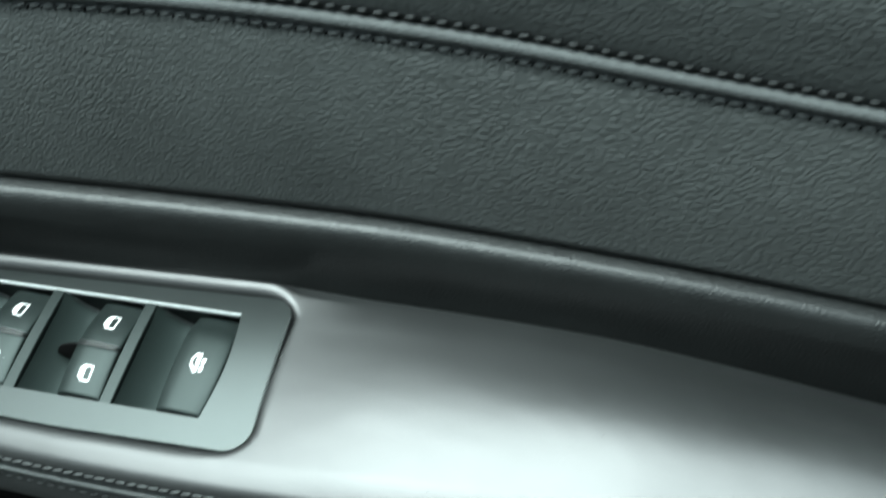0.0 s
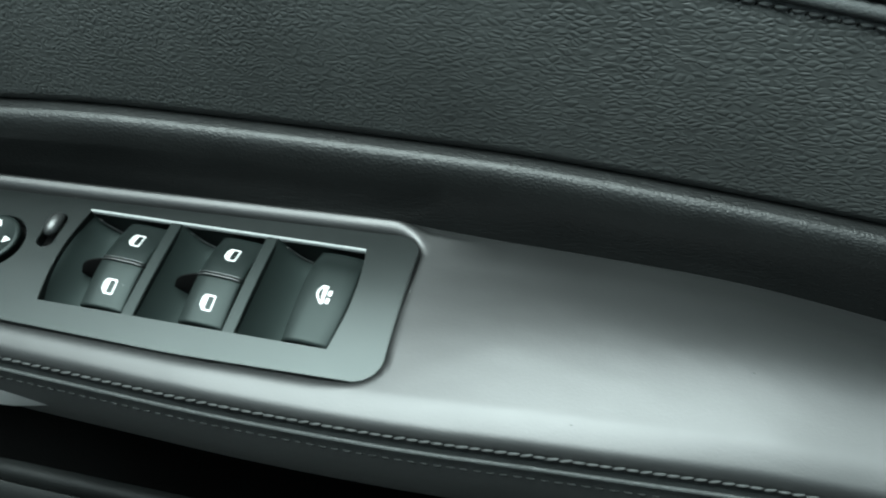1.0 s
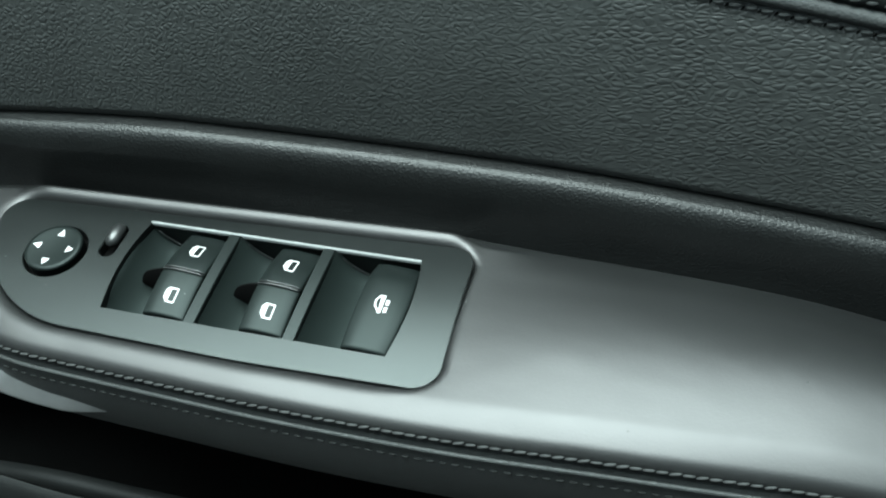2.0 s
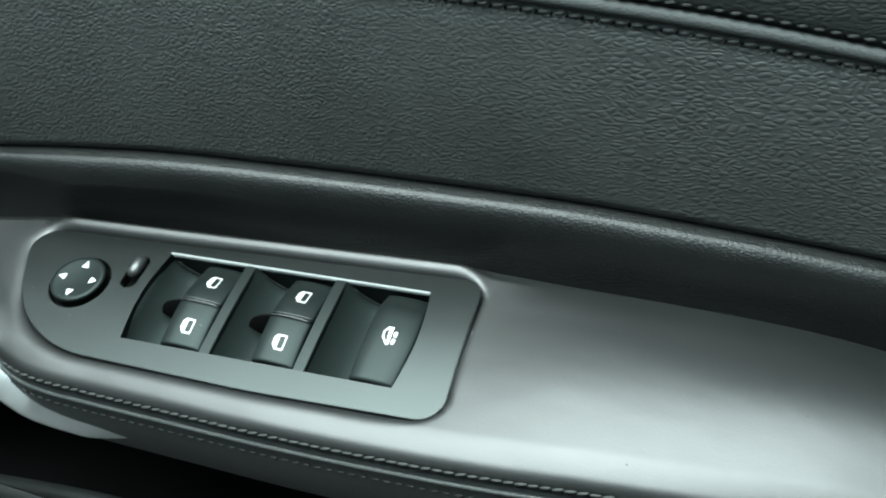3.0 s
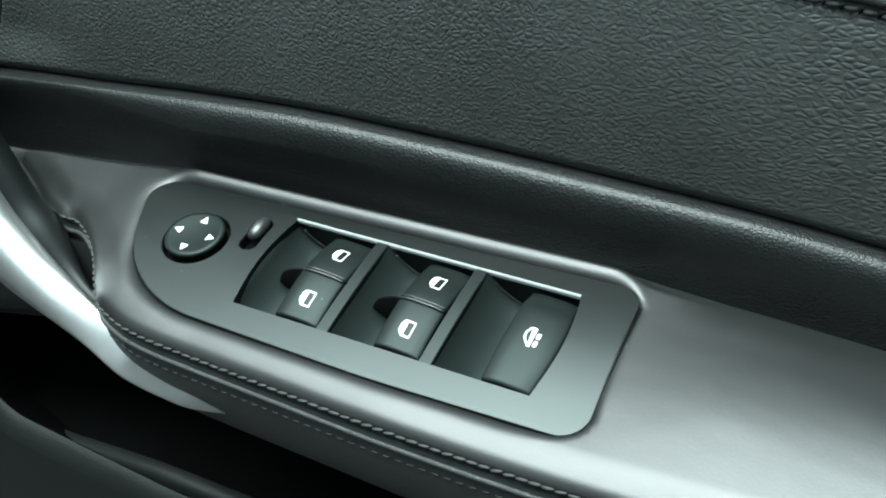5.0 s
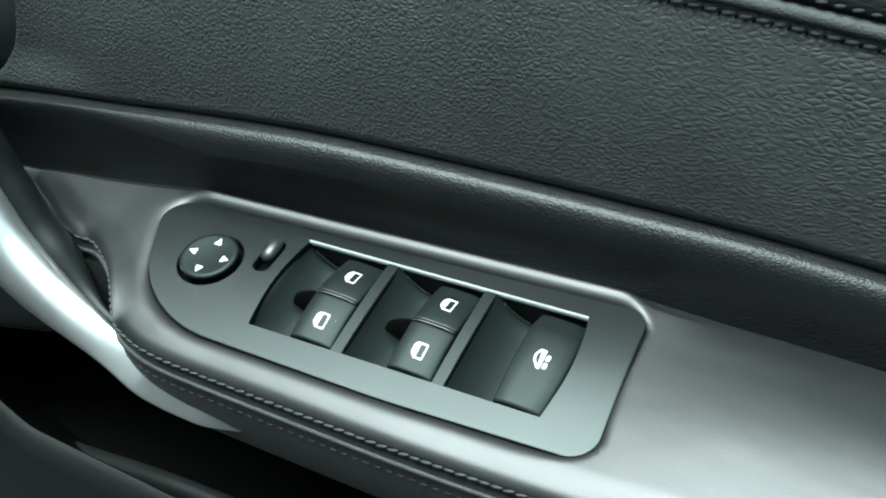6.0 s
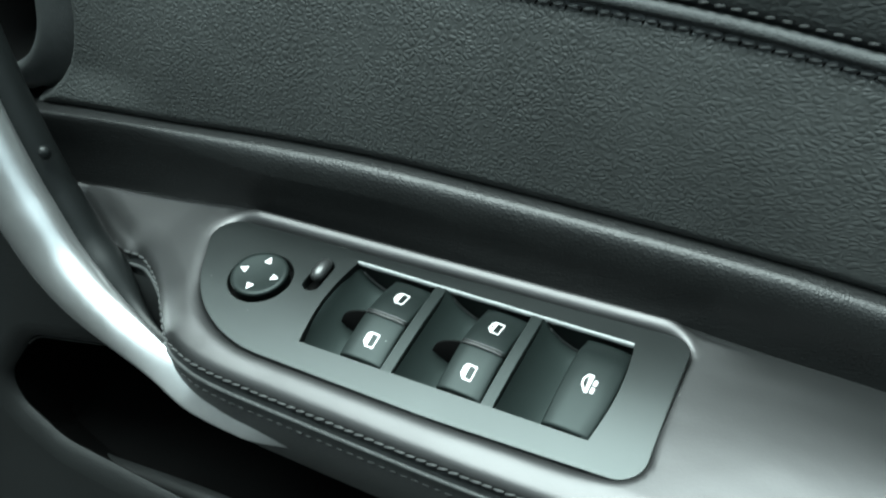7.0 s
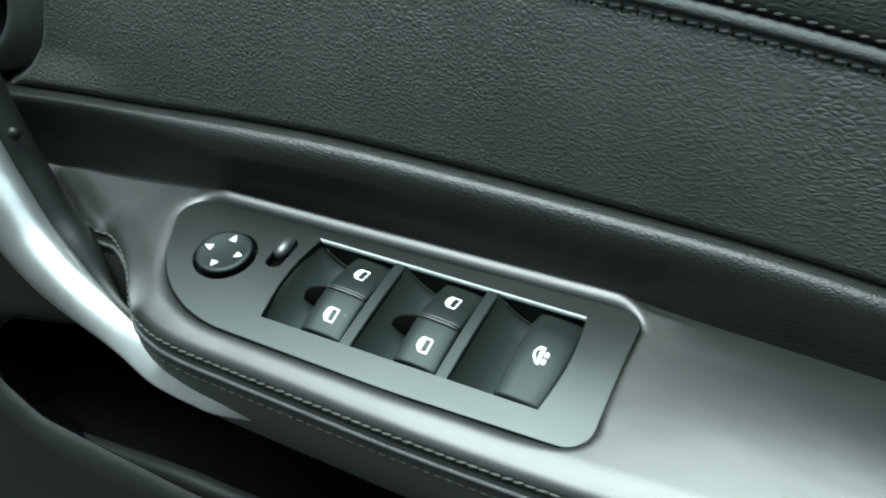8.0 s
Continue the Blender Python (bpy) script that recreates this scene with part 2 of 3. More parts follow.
def along(points, pitch, start=0.0):
    """Places and ways at even steps along a line of points."""
    pts = np.asarray(points, float)
    run = np.r_[0, np.cumsum(np.linalg.norm(np.diff(pts, axis=0), axis=1))]
    at = np.arange(start, run[-1] - 0.5, pitch)
    place = np.stack([np.interp(at, run, pts[:, c]) for c in range(3)], 1)
    ahead = np.stack([np.interp(at + 0.4, run, pts[:, c]) for c in range(3)], 1)
    return [(Vector(p), Vector(q - p).normalized()) for p, q in zip(place, ahead)]


def stitch_mesh(length, thick, name="stitch"):
    """One stitch: a short rod, thickest in its middle, along x."""
    u = np.linspace(-1, 1, 7)
    pts = np.stack([u * length / 2, 0 * u, -0.35 * thick * u**2], 1)
    verts, faces = tube(pts, thick * np.sqrt(np.clip(1 - 0.75 * u**2, 0.05, 1)), 8)
    me = bpy.data.meshes.new(name)
    me.from_pydata([tuple(float(c) * MM for c in v) for v in verts], [], faces)
    me.materials.append(THREAD)
    me.polygons.foreach_set("use_smooth", [True] * len(me.polygons))
    return me


def sew(line, pitch, mesh, out, parent, skew=0.0, seed=1):
    """A row of stitches along a line; out is the way that they stand proud."""
    rng = random.Random(seed)
    for p, way in along(line, pitch):
        up = Vector(out(p)) if callable(out) else Vector(out)
        side = up.cross(way).normalized()
        up = way.cross(side).normalized()
        turn = Matrix((way, side, up)).transposed().to_4x4()
        ob = new("needle_hole" if mesh.name.startswith("hole") else "stitch", mesh)
        ob.parent = parent
        ob.matrix_basis = Matrix.Translation(p * MM) @ turn @ pose(0, 0, 0, 0, 0, skew + rng.uniform(-5, 5)) @ Matrix.Scale(rng.uniform(0.92, 1.06), 4)


# ---- main lines of the door, as functions of the way along it ----
X = np.linspace(-190, 400, 296)


def wall_y(x, z):
    return 55 + 0.09 * x + 0.30 * z


LIP_Z = [(-190, 18.2), (-130, 20.8), (-85, 22), (-40, 22.9), (0, 22.3), (30, 20.4), (60, 18.3), (100, 15.0), (137, 11.5), (175, 6.3), (228, -2), (288, -13), (400, -36)]
PIPE_Z = [(-190, 76), (-60, 84), (0, 85), (64, 83), (100, 80), (132, 76), (175, 69.5), (220, 61), (276, 50.5), (400, 26)]
BACK_Y = [(-190, 36), (-140, 39.5), (-113, 41.5), (-87, 44), (-55, 48.5), (0, 51.5), (60, 52.5), (110, 52.5), (160, 54), (212, 56.6), (246, 58.3), (290, 60.5), (400, 66)]
BACK_Z = [(-190, -6), (-140, -4), (-113, -3), (-87, -2), (-55, -1.5), (0, -2), (60, -2.5), (110, -3.2), (160, -6.5), (212, -14), (246, -23), (290, -36), (400, -70)]
pipe_z = curve(X, PIPE_Z)


def groove(x, z):
    """The panel grows steeper and sinks towards the bezel of the inner door handle."""
    return smooth((-80 - x) / 45) * (3.0 + 0.03 * (85 - z))


CUP = anticlockwise(rounded([(-260, 32), (-139, 32), (-136, 105), (-260, 105)], [20, 24, 24, 20], 12))


def hollow(x, z):
    """The panel is cut away behind the recess of the inner door handle."""
    d = distance(np.stack([x, z + 0 * x], 1), CUP)
    return 40 * smooth((15 - d) / 4)


# ---- door panel ----
door = thing("door_panel", "black leather-covered car door panel with stitched seam and ledge", "door panel", (0, 60, 0), kind="structure")
door.location = (0, 0, 0)

rows = []
FINE = np.linspace(-190, 400, 660)
fine_lip, fine_pipe = curve(FINE, LIP_Z), curve(FINE, PIPE_Z)
for v in np.r_[np.linspace(0, 0.86, 44), np.linspace(0.87, 1, 18)]:
    z = fine_lip + 0.6 + v * (fine_pipe - 1.6 - fine_lip - 0.6)
    pillow = 1.5 * (1 - smooth(v / 0.05)) + 0.4 * (1 - smooth((1 - v) / 0.05)) - 2.0 * math.sin(math.pi * v)
    pucker = smooth((v - 0.86) / 0.09) * (0.9 * np.cos(FINE * 2 * np.pi / 4.5) ** 2 + 0.2 * np.sin(FINE / 7.3)) + 0.25 * smooth((v - 0.55) / 0.4) * np.sin(FINE / 2.3 + np.sin(FINE / 11.0) * 2)
    rows.append(np.stack([FINE, wall_y(FINE, z) + pillow + 0.6 * pucker + groove(FINE, z) * (0.2 + 0.8 * smooth((z - fine_lip - 1) / 16)) + hollow(FINE, z), z], 1))
leather = part("leather_panel", sheet(rows), LEATHER, door)

# one skin: a flat top under the leather, a soft nose, and the band that runs down behind the armrest
bend = np.linspace(0, 11, 24)
turned = np.radians(80) * (1 - np.exp(-bend / 4.6))
nose_out = -2.4 - np.r_[0, np.cumsum((np.cos(turned)[1:] + np.cos(turned)[:-1]) / 2 * np.diff(bend))]
nose_up = 0.3 - np.r_[0, np.cumsum((np.sin(turned)[1:] + np.sin(turned)[:-1]) / 2 * np.diff(bend))]
tight = 1 - 0.72 * smooth((-35 - FINE) / 70)
rows = [np.stack([FINE, wall_y(FINE, fine_lip) + out, fine_lip + up], 1) for out, up in ((14, -1.2), (8, -0.8), (4, -0.2), (1, 0.15))]
rows += [np.stack([FINE, wall_y(FINE, fine_lip) - 2.4 + (out + 2.4) * tight, fine_lip + 0.3 + (up - 0.3) * tight], 1) for out, up in zip(nose_out, nose_up)]
deep = smooth((FINE - 30) / 130)
foot = np.stack([FINE, curve(FINE, BACK_Y) - 1.0 + 4 * deep, curve(FINE, BACK_Z) - 2.5 - 11 * deep], 1)
nose = rows[-1]
for u in np.linspace(0, 1, 18)[1:]:
    p = nose + u * (foot - nose)
    p[:, 1] += 0.5 * math.sin(math.pi * u) ** 2
    rows.append(p)
part("ledge", sheet(rows), VINYL, door, "grained black vinyl ledge and band below the leather")

rows = []
for out, up in ((2.4, -1.2), (2.2, 1.0), (1.7, 2.6), (0.2, 4.0), (-0.6, 6.5), (-0.8, 12), (-1.5, 22), (-1.0, 34), (2, 44), (9, 51), (20, 54), (40, 54), (46, 50), (46, 20)):
    z = pipe_z + up
    rows.append(np.stack([X, wall_y(X, pipe_z) + out + 0.2 * up, z], 1))
upper = part("upper_trim", sheet(rows), LEATHER, door, "black leather top roll of the door")

pipe_line = np.stack([X, wall_y(X, pipe_z) + 0.4, pipe_z], 1)
part("piping", tube(pipe_line, 2.3, 14), PIPING, door, "black leather piping along the seam")

long_stitch = stitch_mesh(2.8, 0.62, "seam_stitch")
sel = X > 30
low = np.stack([X, wall_y(X, pipe_z - 3.6) - 0.15, pipe_z - 3.6], 1)[sel]
high = np.stack([X, wall_y(X, pipe_z) + 0.5, pipe_z + 4.6], 1)[sel]
short_stitch = stitch_mesh(3.6, 0.7, "low_stitch")
short_stitch.materials[0] = GREY_THREAD
sew(low, 4.5, short_stitch, (0, -1, 0.3), leather, 9, 2)
needle = stitch_mesh(1.3, 0.38, "hole")
needle.materials[0] = SHADE_BLACK
sew(low + np.array((2.2, -0.05, -0.6)), 4.5, needle, (0, -1, 0.3), leather, 60, 6)
sew(high, 4.5, long_stitch, (0, -1, 0.2), upper, 9, 3)

back = [np.stack([X, wall_y(X, 0) + 52, 0 * X + z], 1) for z in (130, 60, -60, -260)]
part("door_skin", sheet(back), PAINT, door, "black painted outer skin")

# ---- switch panel outline, wanted by the armrest's seat for it ----
PLATE_LOOP = anticlockwise(rounded([(-38.4, -8.2), (-59.8, 39.6), (111.2, 45.4), (113.4, -8.4), (50, -9.9)], [44, 8.5, 7, 8.5, 400], 16))

# ---- armrest ----
armrest = thing("armrest", "padded black leather armrest with twin stitching and piping", "armrest")
FRONT_Z = [(-190, -8), (-140, -6), (-113, -5), (-87, -3), (-55, -0.5), (0, 0), (110, 0), (160, -0.5), (212, -3), (246, -6), (290, -10), (400, -24)]
FRONT_Y = [(-18, -18.4), (23, -19.8), (63, -20.9), (93, -20.8), (126, -19.9), (157, -17.9), (187, -15.7), (215, -13.3), (238, -11.8), (290, -10.2), (400, -8)]
CORNER = [(-26, -17.7, -30), (-34, -16.2, -42), (-44, -12.4, -60), (-50.5, -7.2, -76), (-57.5, 0, -90), (-66, 8.6, -103), (-75, 15.4, -114), (-83, 19.4, -124), (-91, 19.6, -134), (-100, 22.5, -145), (-110, 28.5, -156), (-122, 35.0, -168)]
fx = np.linspace(400, -18, 290)
edge_x, edge_y, foot_x = fx, curve(fx, FRONT_Y), fx
s = np.linspace(0, len(CORNER), 220)[1:]
pick = lambda first, n: curve(s, [(0, first)] + [(i + 1, c[n]) for i, c in enumerate(CORNER)])  # noqa: E731
edge_x, edge_y, foot_x = np.r_[edge_x, pick(-18, 0)], np.r_[edge_y, pick(-18.4, 1)], np.r_[foot_x, pick(-18, 2)]
TAPER = 1 - 0.75 * smooth((-84 - edge_x) / 26)
DROP = 3.9 * TAPER
edge_x, edge_y = edge_x + 1.3 * TAPER, edge_y - 1.2 * TAPER
edge = np.stack([edge_x, edge_y], 1)
foot = np.stack([foot_x, curve(foot_x, BACK_Y)], 1)
top_z = curve(foot_x, BACK_Z)
front_z = curve(foot_x, FRONT_Z)
span = np.linalg.norm(foot - edge, axis=1)


def armrest_top():
    steps = np.r_[np.linspace(0, 0.22, 22), np.linspace(0.232, 1, 90)]
    grid = []
    loop = np.r_[edge, [(-400, 19), (-400, 900), (400, 900)]]
    for u in steps:
        plan = edge + u * (foot - edge)
        d, behind = np.maximum(-distance(plan, loop), 0) if u > 0 else 0 * span, (1 - u) * span
        z = front_z + smooth(u) ** (2.2 + 1.4 * smooth((plan[:, 0] - 110) / 60)) * (top_z - front_z) - 0.62 * DROP * (1 - np.minimum(d / 11, 1)) ** 1.6 - 0.38 * DROP * (1 - np.minimum(d / 3.5, 1)) ** 2
        away = distance(plan, PLATE_LOOP)
        right = smooth((plan[:, 0] - 92) / 22)
        # behind the plate the leather stands up in a narrow roll; elsewhere it only closes round it
        rear = (1 - smooth((plan[:, 0] - 100) / 14)) * smooth((plan[:, 1] - 35) / 8) * smooth((plan[:, 0] + 59) / 16)
        near_front = (1 - smooth((plan[:, 1] - 2) / 12)) * (1 - right)
        round_ = 5.2 * rear + (1 - rear) * (5.5 * (1 - right) + 1.6 * right + 0.3 * near_front)
        sink = 2.4 * rear + (1 - rear) * (1.3 * (1 - right) + right * (0.6 + 0.9 * smooth((8 - plan[:, 1]) / 14)) + 1.3 * near_front)
        rise = 3.0 * rear + (1 - rear) * (0.4 * smooth((-30 - plan[:, 0]) / 14) * (1 - smooth((away - 6) / 14)))
        arc = np.clip(away / round_, 0, 1)
        z = z + rise - (rise + sink) * (1 - np.sqrt(np.clip(1 - (1 - arc) ** 2, 0, 1)))
        z = z - rear * (rise + 2.6) * smooth((away - 5.0) / 3.2)
        z = z - 26 * smooth((-away - 0.8) / 4.5)
        # towards the rear the top rolls away softly under the band
        hollowed = smooth((plan[:, 0] - 108) / 30)
        z = z - (1 - hollowed) * (1 - rear) * 1.6 * smooth((4.2 - behind) / 4.2) - hollowed * 2.6 * (np.clip(14 - behind, 0, 14) / 14) ** 2
        crown = smooth((plan[:, 0] - 96) / 60) * (1.7 + 2.0 * smooth((plan[:, 0] - 150) / 80)) * np.sin(np.pi * u)
        grid.append(np.stack([plan[:, 0], plan[:, 1], z + crown], 1))
    return grid


way = np.gradient(edge, axis=0)
way /= np.linalg.norm(way, axis=1)[:, None]
outward = np.stack([-way[:, 1], way[:, 0]], 1)
if outward[100, 1] > 0:
    outward = -outward
grid = armrest_top()
edge_z = grid[0][:, 2]


def skirt(out, down):
    return np.stack([edge[:, 0] + outward[:, 0] * out, edge[:, 1] + outward[:, 1] * out, edge_z + down], 1)


tuck = [grid[-1] + np.array((0, dy, dz)) for dy, dz in ((0.5, -0.4), (0.7, -1.4), (0.5, -14))]
cover = part("top_cover", sheet([skirt(-0.8, -1.4), skirt(-0.2, -0.8)] + grid + tuck), SOFT, armrest)
face_rows = [(-0.8, -1.4), (-0.9, -2.6), (-0.3, -3.6), (0.3, -5), (0.6, -7), (0.9, -9), (1.1, -13), (0.6, -20), (-0.8, -28), (-2.8, -36), (-5.0, -42), (-8.5, -46), (-16, -47.5), (-30, -47.5)]
face = part("front_face", sheet([skirt(*r) for r in face_rows]), FACE, armrest, "dark leather front face")
part("piping", tube(skirt(0.5, -5.6)[::2], 0.9, 8), FACE, armrest)
row_stitch, low_stitch = stitch_mesh(3.4, 0.52, "cover_stitch"), stitch_mesh(2.3, 0.36, "face_stitch")
keep = (edge_x < 300) & (edge_x > -90)


def corner_out(p):
    i = int(np.argmin((edge_x - p[0]) ** 2 + (edge_y - p[1]) ** 2))
    return (outward[i, 0], outward[i, 1], 0.7)


sew(skirt(0.1, 0.1)[keep], 3.45, row_stitch, corner_out, cover, 8, 4)
sew(skirt(1.2, -10.2)[keep][:-110], 3.7, low_stitch, lambda p: (corner_out(p)[0], corner_out(p)[1], 0.1), face, 3, 5)

# specks on the top cover
rng = random.Random(3)
skin = np.concatenate(grid)
for x, y in ((212, 15), (168, -10), (164, -13)):
    z = skin[np.argmin((skin[:, 0] - x) ** 2 + (skin[:, 1] - y) ** 2), 2]
    lump = [(x + rng.uniform(0.3, 0.6) * math.cos(b), y + rng.uniform(0.2, 0.4) * math.sin(b), z - 0.1) for b in np.linspace(0, 6.28, 8)[:-1]]
    part("dust_speck", ([*lump, (x, y, z + 0.25)], [(i, (i + 1) % 7, 7) for i in range(7)]), DARK, armrest, "dark speck of dust")

# ---- switch panel ----
panel = thing("switch_panel", "matte black window switch panel set into the armrest", "switch panel")
KNOB = np.array((-26.9, 18.5))
ring = np.linspace(0, 2 * np.pi, 48, endpoint=False)
KNOB_HOLE = KNOB + 11.2 * np.stack([np.cos(ring), np.sin(ring)], 1)
SLOT = anticlockwise(rounded([(-12.4, 19.2), (-5.9, 19.2), (-5.9, 33.8), (-12.4, 33.8)], [3.1] * 4, 8))


def lift(y):
    """The switch panel is crowned from front to back."""
    return 0.5 - 1.4 * ((np.asarray(y, float) - 18) / 27) ** 2


def crowned(mesh):
    verts, faces = mesh
    return [(x, y, z + float(lift(y))) for x, y, z in verts], faces


def stripes(mesh, pitch=1.0, across=(0, 1, 0)):
    """Cuts a flat face into strips, so that it can take a curve."""
    verts, faces = mesh
    me = bpy.data.meshes.new("plan")
    me.from_pydata([tuple(map(float, v)) for v in verts], [], faces)
    bm = bmesh.new()
    bm.from_mesh(me)
    bpy.data.meshes.remove(me)
    run = [v.co.dot(Vector(across)) for v in bm.verts]
    for at in np.arange(min(run) + pitch, max(run), pitch):
        bmesh.ops.bisect_plane(bm, geom=bm.verts[:] + bm.edges[:] + bm.faces[:], plane_co=Vector(across) * at, plane_no=across)
    bm.verts.index_update()
    cut = [tuple(v.co) for v in bm.verts], [tuple(v.index for v in f.verts) for f in bm.faces]
    bm.free()
    return cut


def wall_of(loop, levels):
    """Rings of a loop at (inset, height) levels, skinned."""
    return sheet([np.column_stack([inset(loop, by), np.full(len(loop), z)]) for by, z in levels], close=True)


v = np.linspace(0, 1, 15)[1:-1]
bow = 1.9 * np.sin(np.pi * v)
bank_loop = anticlockwise(np.concatenate([[(0, 0), (95.5, 0)], np.stack([95.5 + bow, 37 * v], 1), [(95.2, 37), (0, 37)], np.stack([-bow, 37 - 37 * v], 1)]))
plate = joined(
    stripes(filled([inset(PLATE_LOOP, 0.3), bank_loop, anticlockwise(KNOB_HOLE), SLOT], 0.0)),
    wall_of(PLATE_LOOP, [(0.3, 0), (0.1, -0.05), (0, -0.3), (0, -3)]),
    wall_of(bank_loop, [(0, 0), (0.0, -0.6), (0.05, -14)]),
    wall_of(anticlockwise(KNOB_HOLE), [(0, 0), (0.3, -0.4), (0.3, -4)]),
    wall_of(SLOT, [(0, 0), (0.3, -0.3), (0.3, -3.5)]),
)
part("faceplate", crowned(plate), PLATE, panel, soft=False)
# floors of slot and well, their shade painted in as near-black
part("slot_floor", filled([SLOT], -3.4), SHADE_BLACK, panel, soft=False)
part("knob_well", filled([KNOB_HOLE], -3.8), SHADE_BLACK, panel, soft=False)


def bar(x0, x1, y0, y1, z0, z1, r=0.3):
    """A bar with chamfered upper edges."""
    lower = np.array([(x0, y0), (x1, y0), (x1, y1), (x0, y1)], float)
    return joined(sheet([np.column_stack([inset(lower, by), np.full(4, z)]) for by, z in ((0, z0), (0, z1 - r), (r * 0.7, z1))], close=True), filled([inset(lower, r * 0.7)], z1))


part("edge_trim", crowned(bar(-0.3, 95.3, 36.7, 37.6, -1.2, 0.35, 0.5)), EDGE, panel, "thin bright edge behind the switches", soft=False)
CELLS = (0.0, 33.2, 66.6)
for x0 in CELLS[1:]:
    part("divider", crowned(stripes(bar(x0 - 4.2, x0 - 0.1, 0.02, 36.7, -13, -0.05, 0.4), 1.8)), DIVIDER, panel, soft=False)


def scoop_z(x):
    return -1.4 - 13 * (1 - np.exp(-np.clip(x, 0, 20) / 7))


def scoop(x0):
    """The finger hollow beside a button: it falls away steeply towards it."""
    xs = np.linspace(-2.0 if x0 == 0 else 0, 17, 30)
    return sheet([np.stack([x0 + xs, np.full(30, y), scoop_z(xs + (1.6 if x0 == 0 else 0)) + 0.9 * smooth((y - 30) / 7)], 1) for y in np.linspace(-0.02, 37, 16)])


def web(x0):
    """The fin between the two halves of a pair, a step whose shade is painted near-black, bounded above by an arc that
    runs up to the button.
    """
    xs = np.linspace(3.6, 16, 20)
    top = curve(xs, [(3.6, -7.2), (4.8, -4.4), (6.8, -1.9), (9.5, -0.2), (12.5, 1.0), (16, 1.7)])
    return sheet([np.stack([x0 + xs, np.full(20, y), z], 1) for y, z in ((17.3, scoop_z(xs) - 1), (17.3, top - 0.15), (17.45, top), (17.9, top), (18.05, top - 0.15), (18.05, scoop_z(xs) - 1))])


def scoop_edge(x0):
    xs = np.linspace(2.0, 12.0, 14)
    return tube(np.stack([x0 + xs, 0 * xs + 36.3, scoop_z(xs) + 1.15], 1), 0.36 * np.sin(np.linspace(0.5, 2.7, 14)), 6)


def cap_z(x, y, x0, x1, y0, y1, kind):
    """Height of a button's face: level beside its hollow, falling to its divider, with its own run from front to back."""
    u, v = (x - x0) / (x1 - x0), (y - y0) / (y1 - y0)
    crown = -0.5 * smooth((u - 0.3) / 0.5) - 1.1 * np.clip((u - 0.76) / 0.24, 0, 1) ** 1.2 - 0.5 * smooth((0.2 - u) / 0.2)
    if kind == "front":
        run = 0.7 + 1.2 * np.sin(np.pi / 2 * np.clip(v, 0, 1))
    elif kind == "back":
        run = 1.9 - 3.6 * np.clip(v, 0, 1) ** 1.6
    else:
        run = 0.6 + 0.8 * np.sin(np.pi * np.clip(v, 0, 1)) - 2.2 * smooth((v - 0.72) / 0.28) ** 1.5
    return run + crown + lift(y)


def button(x0, x1, y0, y1, kind):
    """A rocker with a softened rim; its skin runs down its four sides."""
    n, k = 16, 22
    us, vs = (np.r_[0, 0.012, 0.03, 0.048, np.linspace(0.07, 0.93, c - 7), 0.97, 0.988, 1] for c in (n, k))
    rows = []
    for v in vs:
        y = y0 + v * (y1 - y0)
        xs = x0 + us * (x1 - x0)
        z = cap_z(xs, y, x0, x1, y0, y1, kind)
        if kind == "long":
            xs = xs + 1.8 * us * math.sin(math.pi * y / 37)
        rim = np.minimum(np.minimum(us, 1 - us) * (x1 - x0), min(v, 1 - v) * (y1 - y0))
        z = z - 0.35 * (1 - np.sqrt(np.clip(1 - (1 - np.minimum(rim / 0.5, 1)) ** 2, 0, 1)))
        if kind != "back":
            z = z - 0.14 * max(0.0, 1 - v * (y1 - y0) / 0.8)
        rows.append(np.stack([xs, np.full(n, y), z], 1))
    top = np.array(rows)
    loop = np.concatenate([top[0], top[1:, -1], top[-1, ::-1][1:], top[::-1][1:-1, 0]])
    mid = np.array(((x0 + x1) / 2, (y0 + y1) / 2))
    down = []
    for grow, z in ((0, None), (0.0, -3), (0.0, -14)):
        ring_ = loop.copy()
        ring_[:, :2] = mid + (ring_[:, :2] - mid) * (1 + grow)
        if z is not None:
            ring_[:, 2] = z
        down.append(ring_)
    return joined(sheet(top), sheet(down, close=True))


def shaped(outline, centre, wide, tall):
    return (np.array(outline, float) - centre) * (wide, tall) + centre


def printed(outline, holes, height, above=0.07):
    """A thin print that follows the face below it."""
    verts, faces = filled([anticlockwise(np.array(outline, float))] + [anticlockwise(np.array(h, float)) for h in holes], 0)
    verts, faces = stripes(stripes((verts, faces), 0.5), 0.5, (1, 0, 0))
    return [(x, y, height(x, y) + above) for x, y, _ in verts], faces


def window_mark(cx, cy):
    """A car door: round at its front, with the pane left open."""
    out = rounded([(cx - 2.6, cy - 1.2), (cx - 1.0, cy - 2.9), (cx + 2.5, cy - 2.9), (cx + 2.5, cy + 2.6), (cx - 1.6, cy + 2.6), (cx - 2.6, cy + 1.4)], [0.7, 0.5, 0.4, 0.4, 0.6, 0.7], 5)
    pane = rounded([(cx - 0.3, cy - 2.35), (cx + 2.0, cy - 2.35), (cx + 2.0, cy + 2.05), (cx - 0.3, cy + 2.05)], [0.2] * 4, 3)
    line = [(cx - 1.85, cy - 1.0), (cx - 1.5, cy - 1.4), (cx - 1.5, cy + 1.7), (cx - 1.8, cy + 1.4), (cx - 2.0, cy + 0.3)]
    return shaped(out, (cx, cy), 0.80, 0.98), [shaped(h, (cx, cy), 0.80, 0.98) for h in (pane, line)]


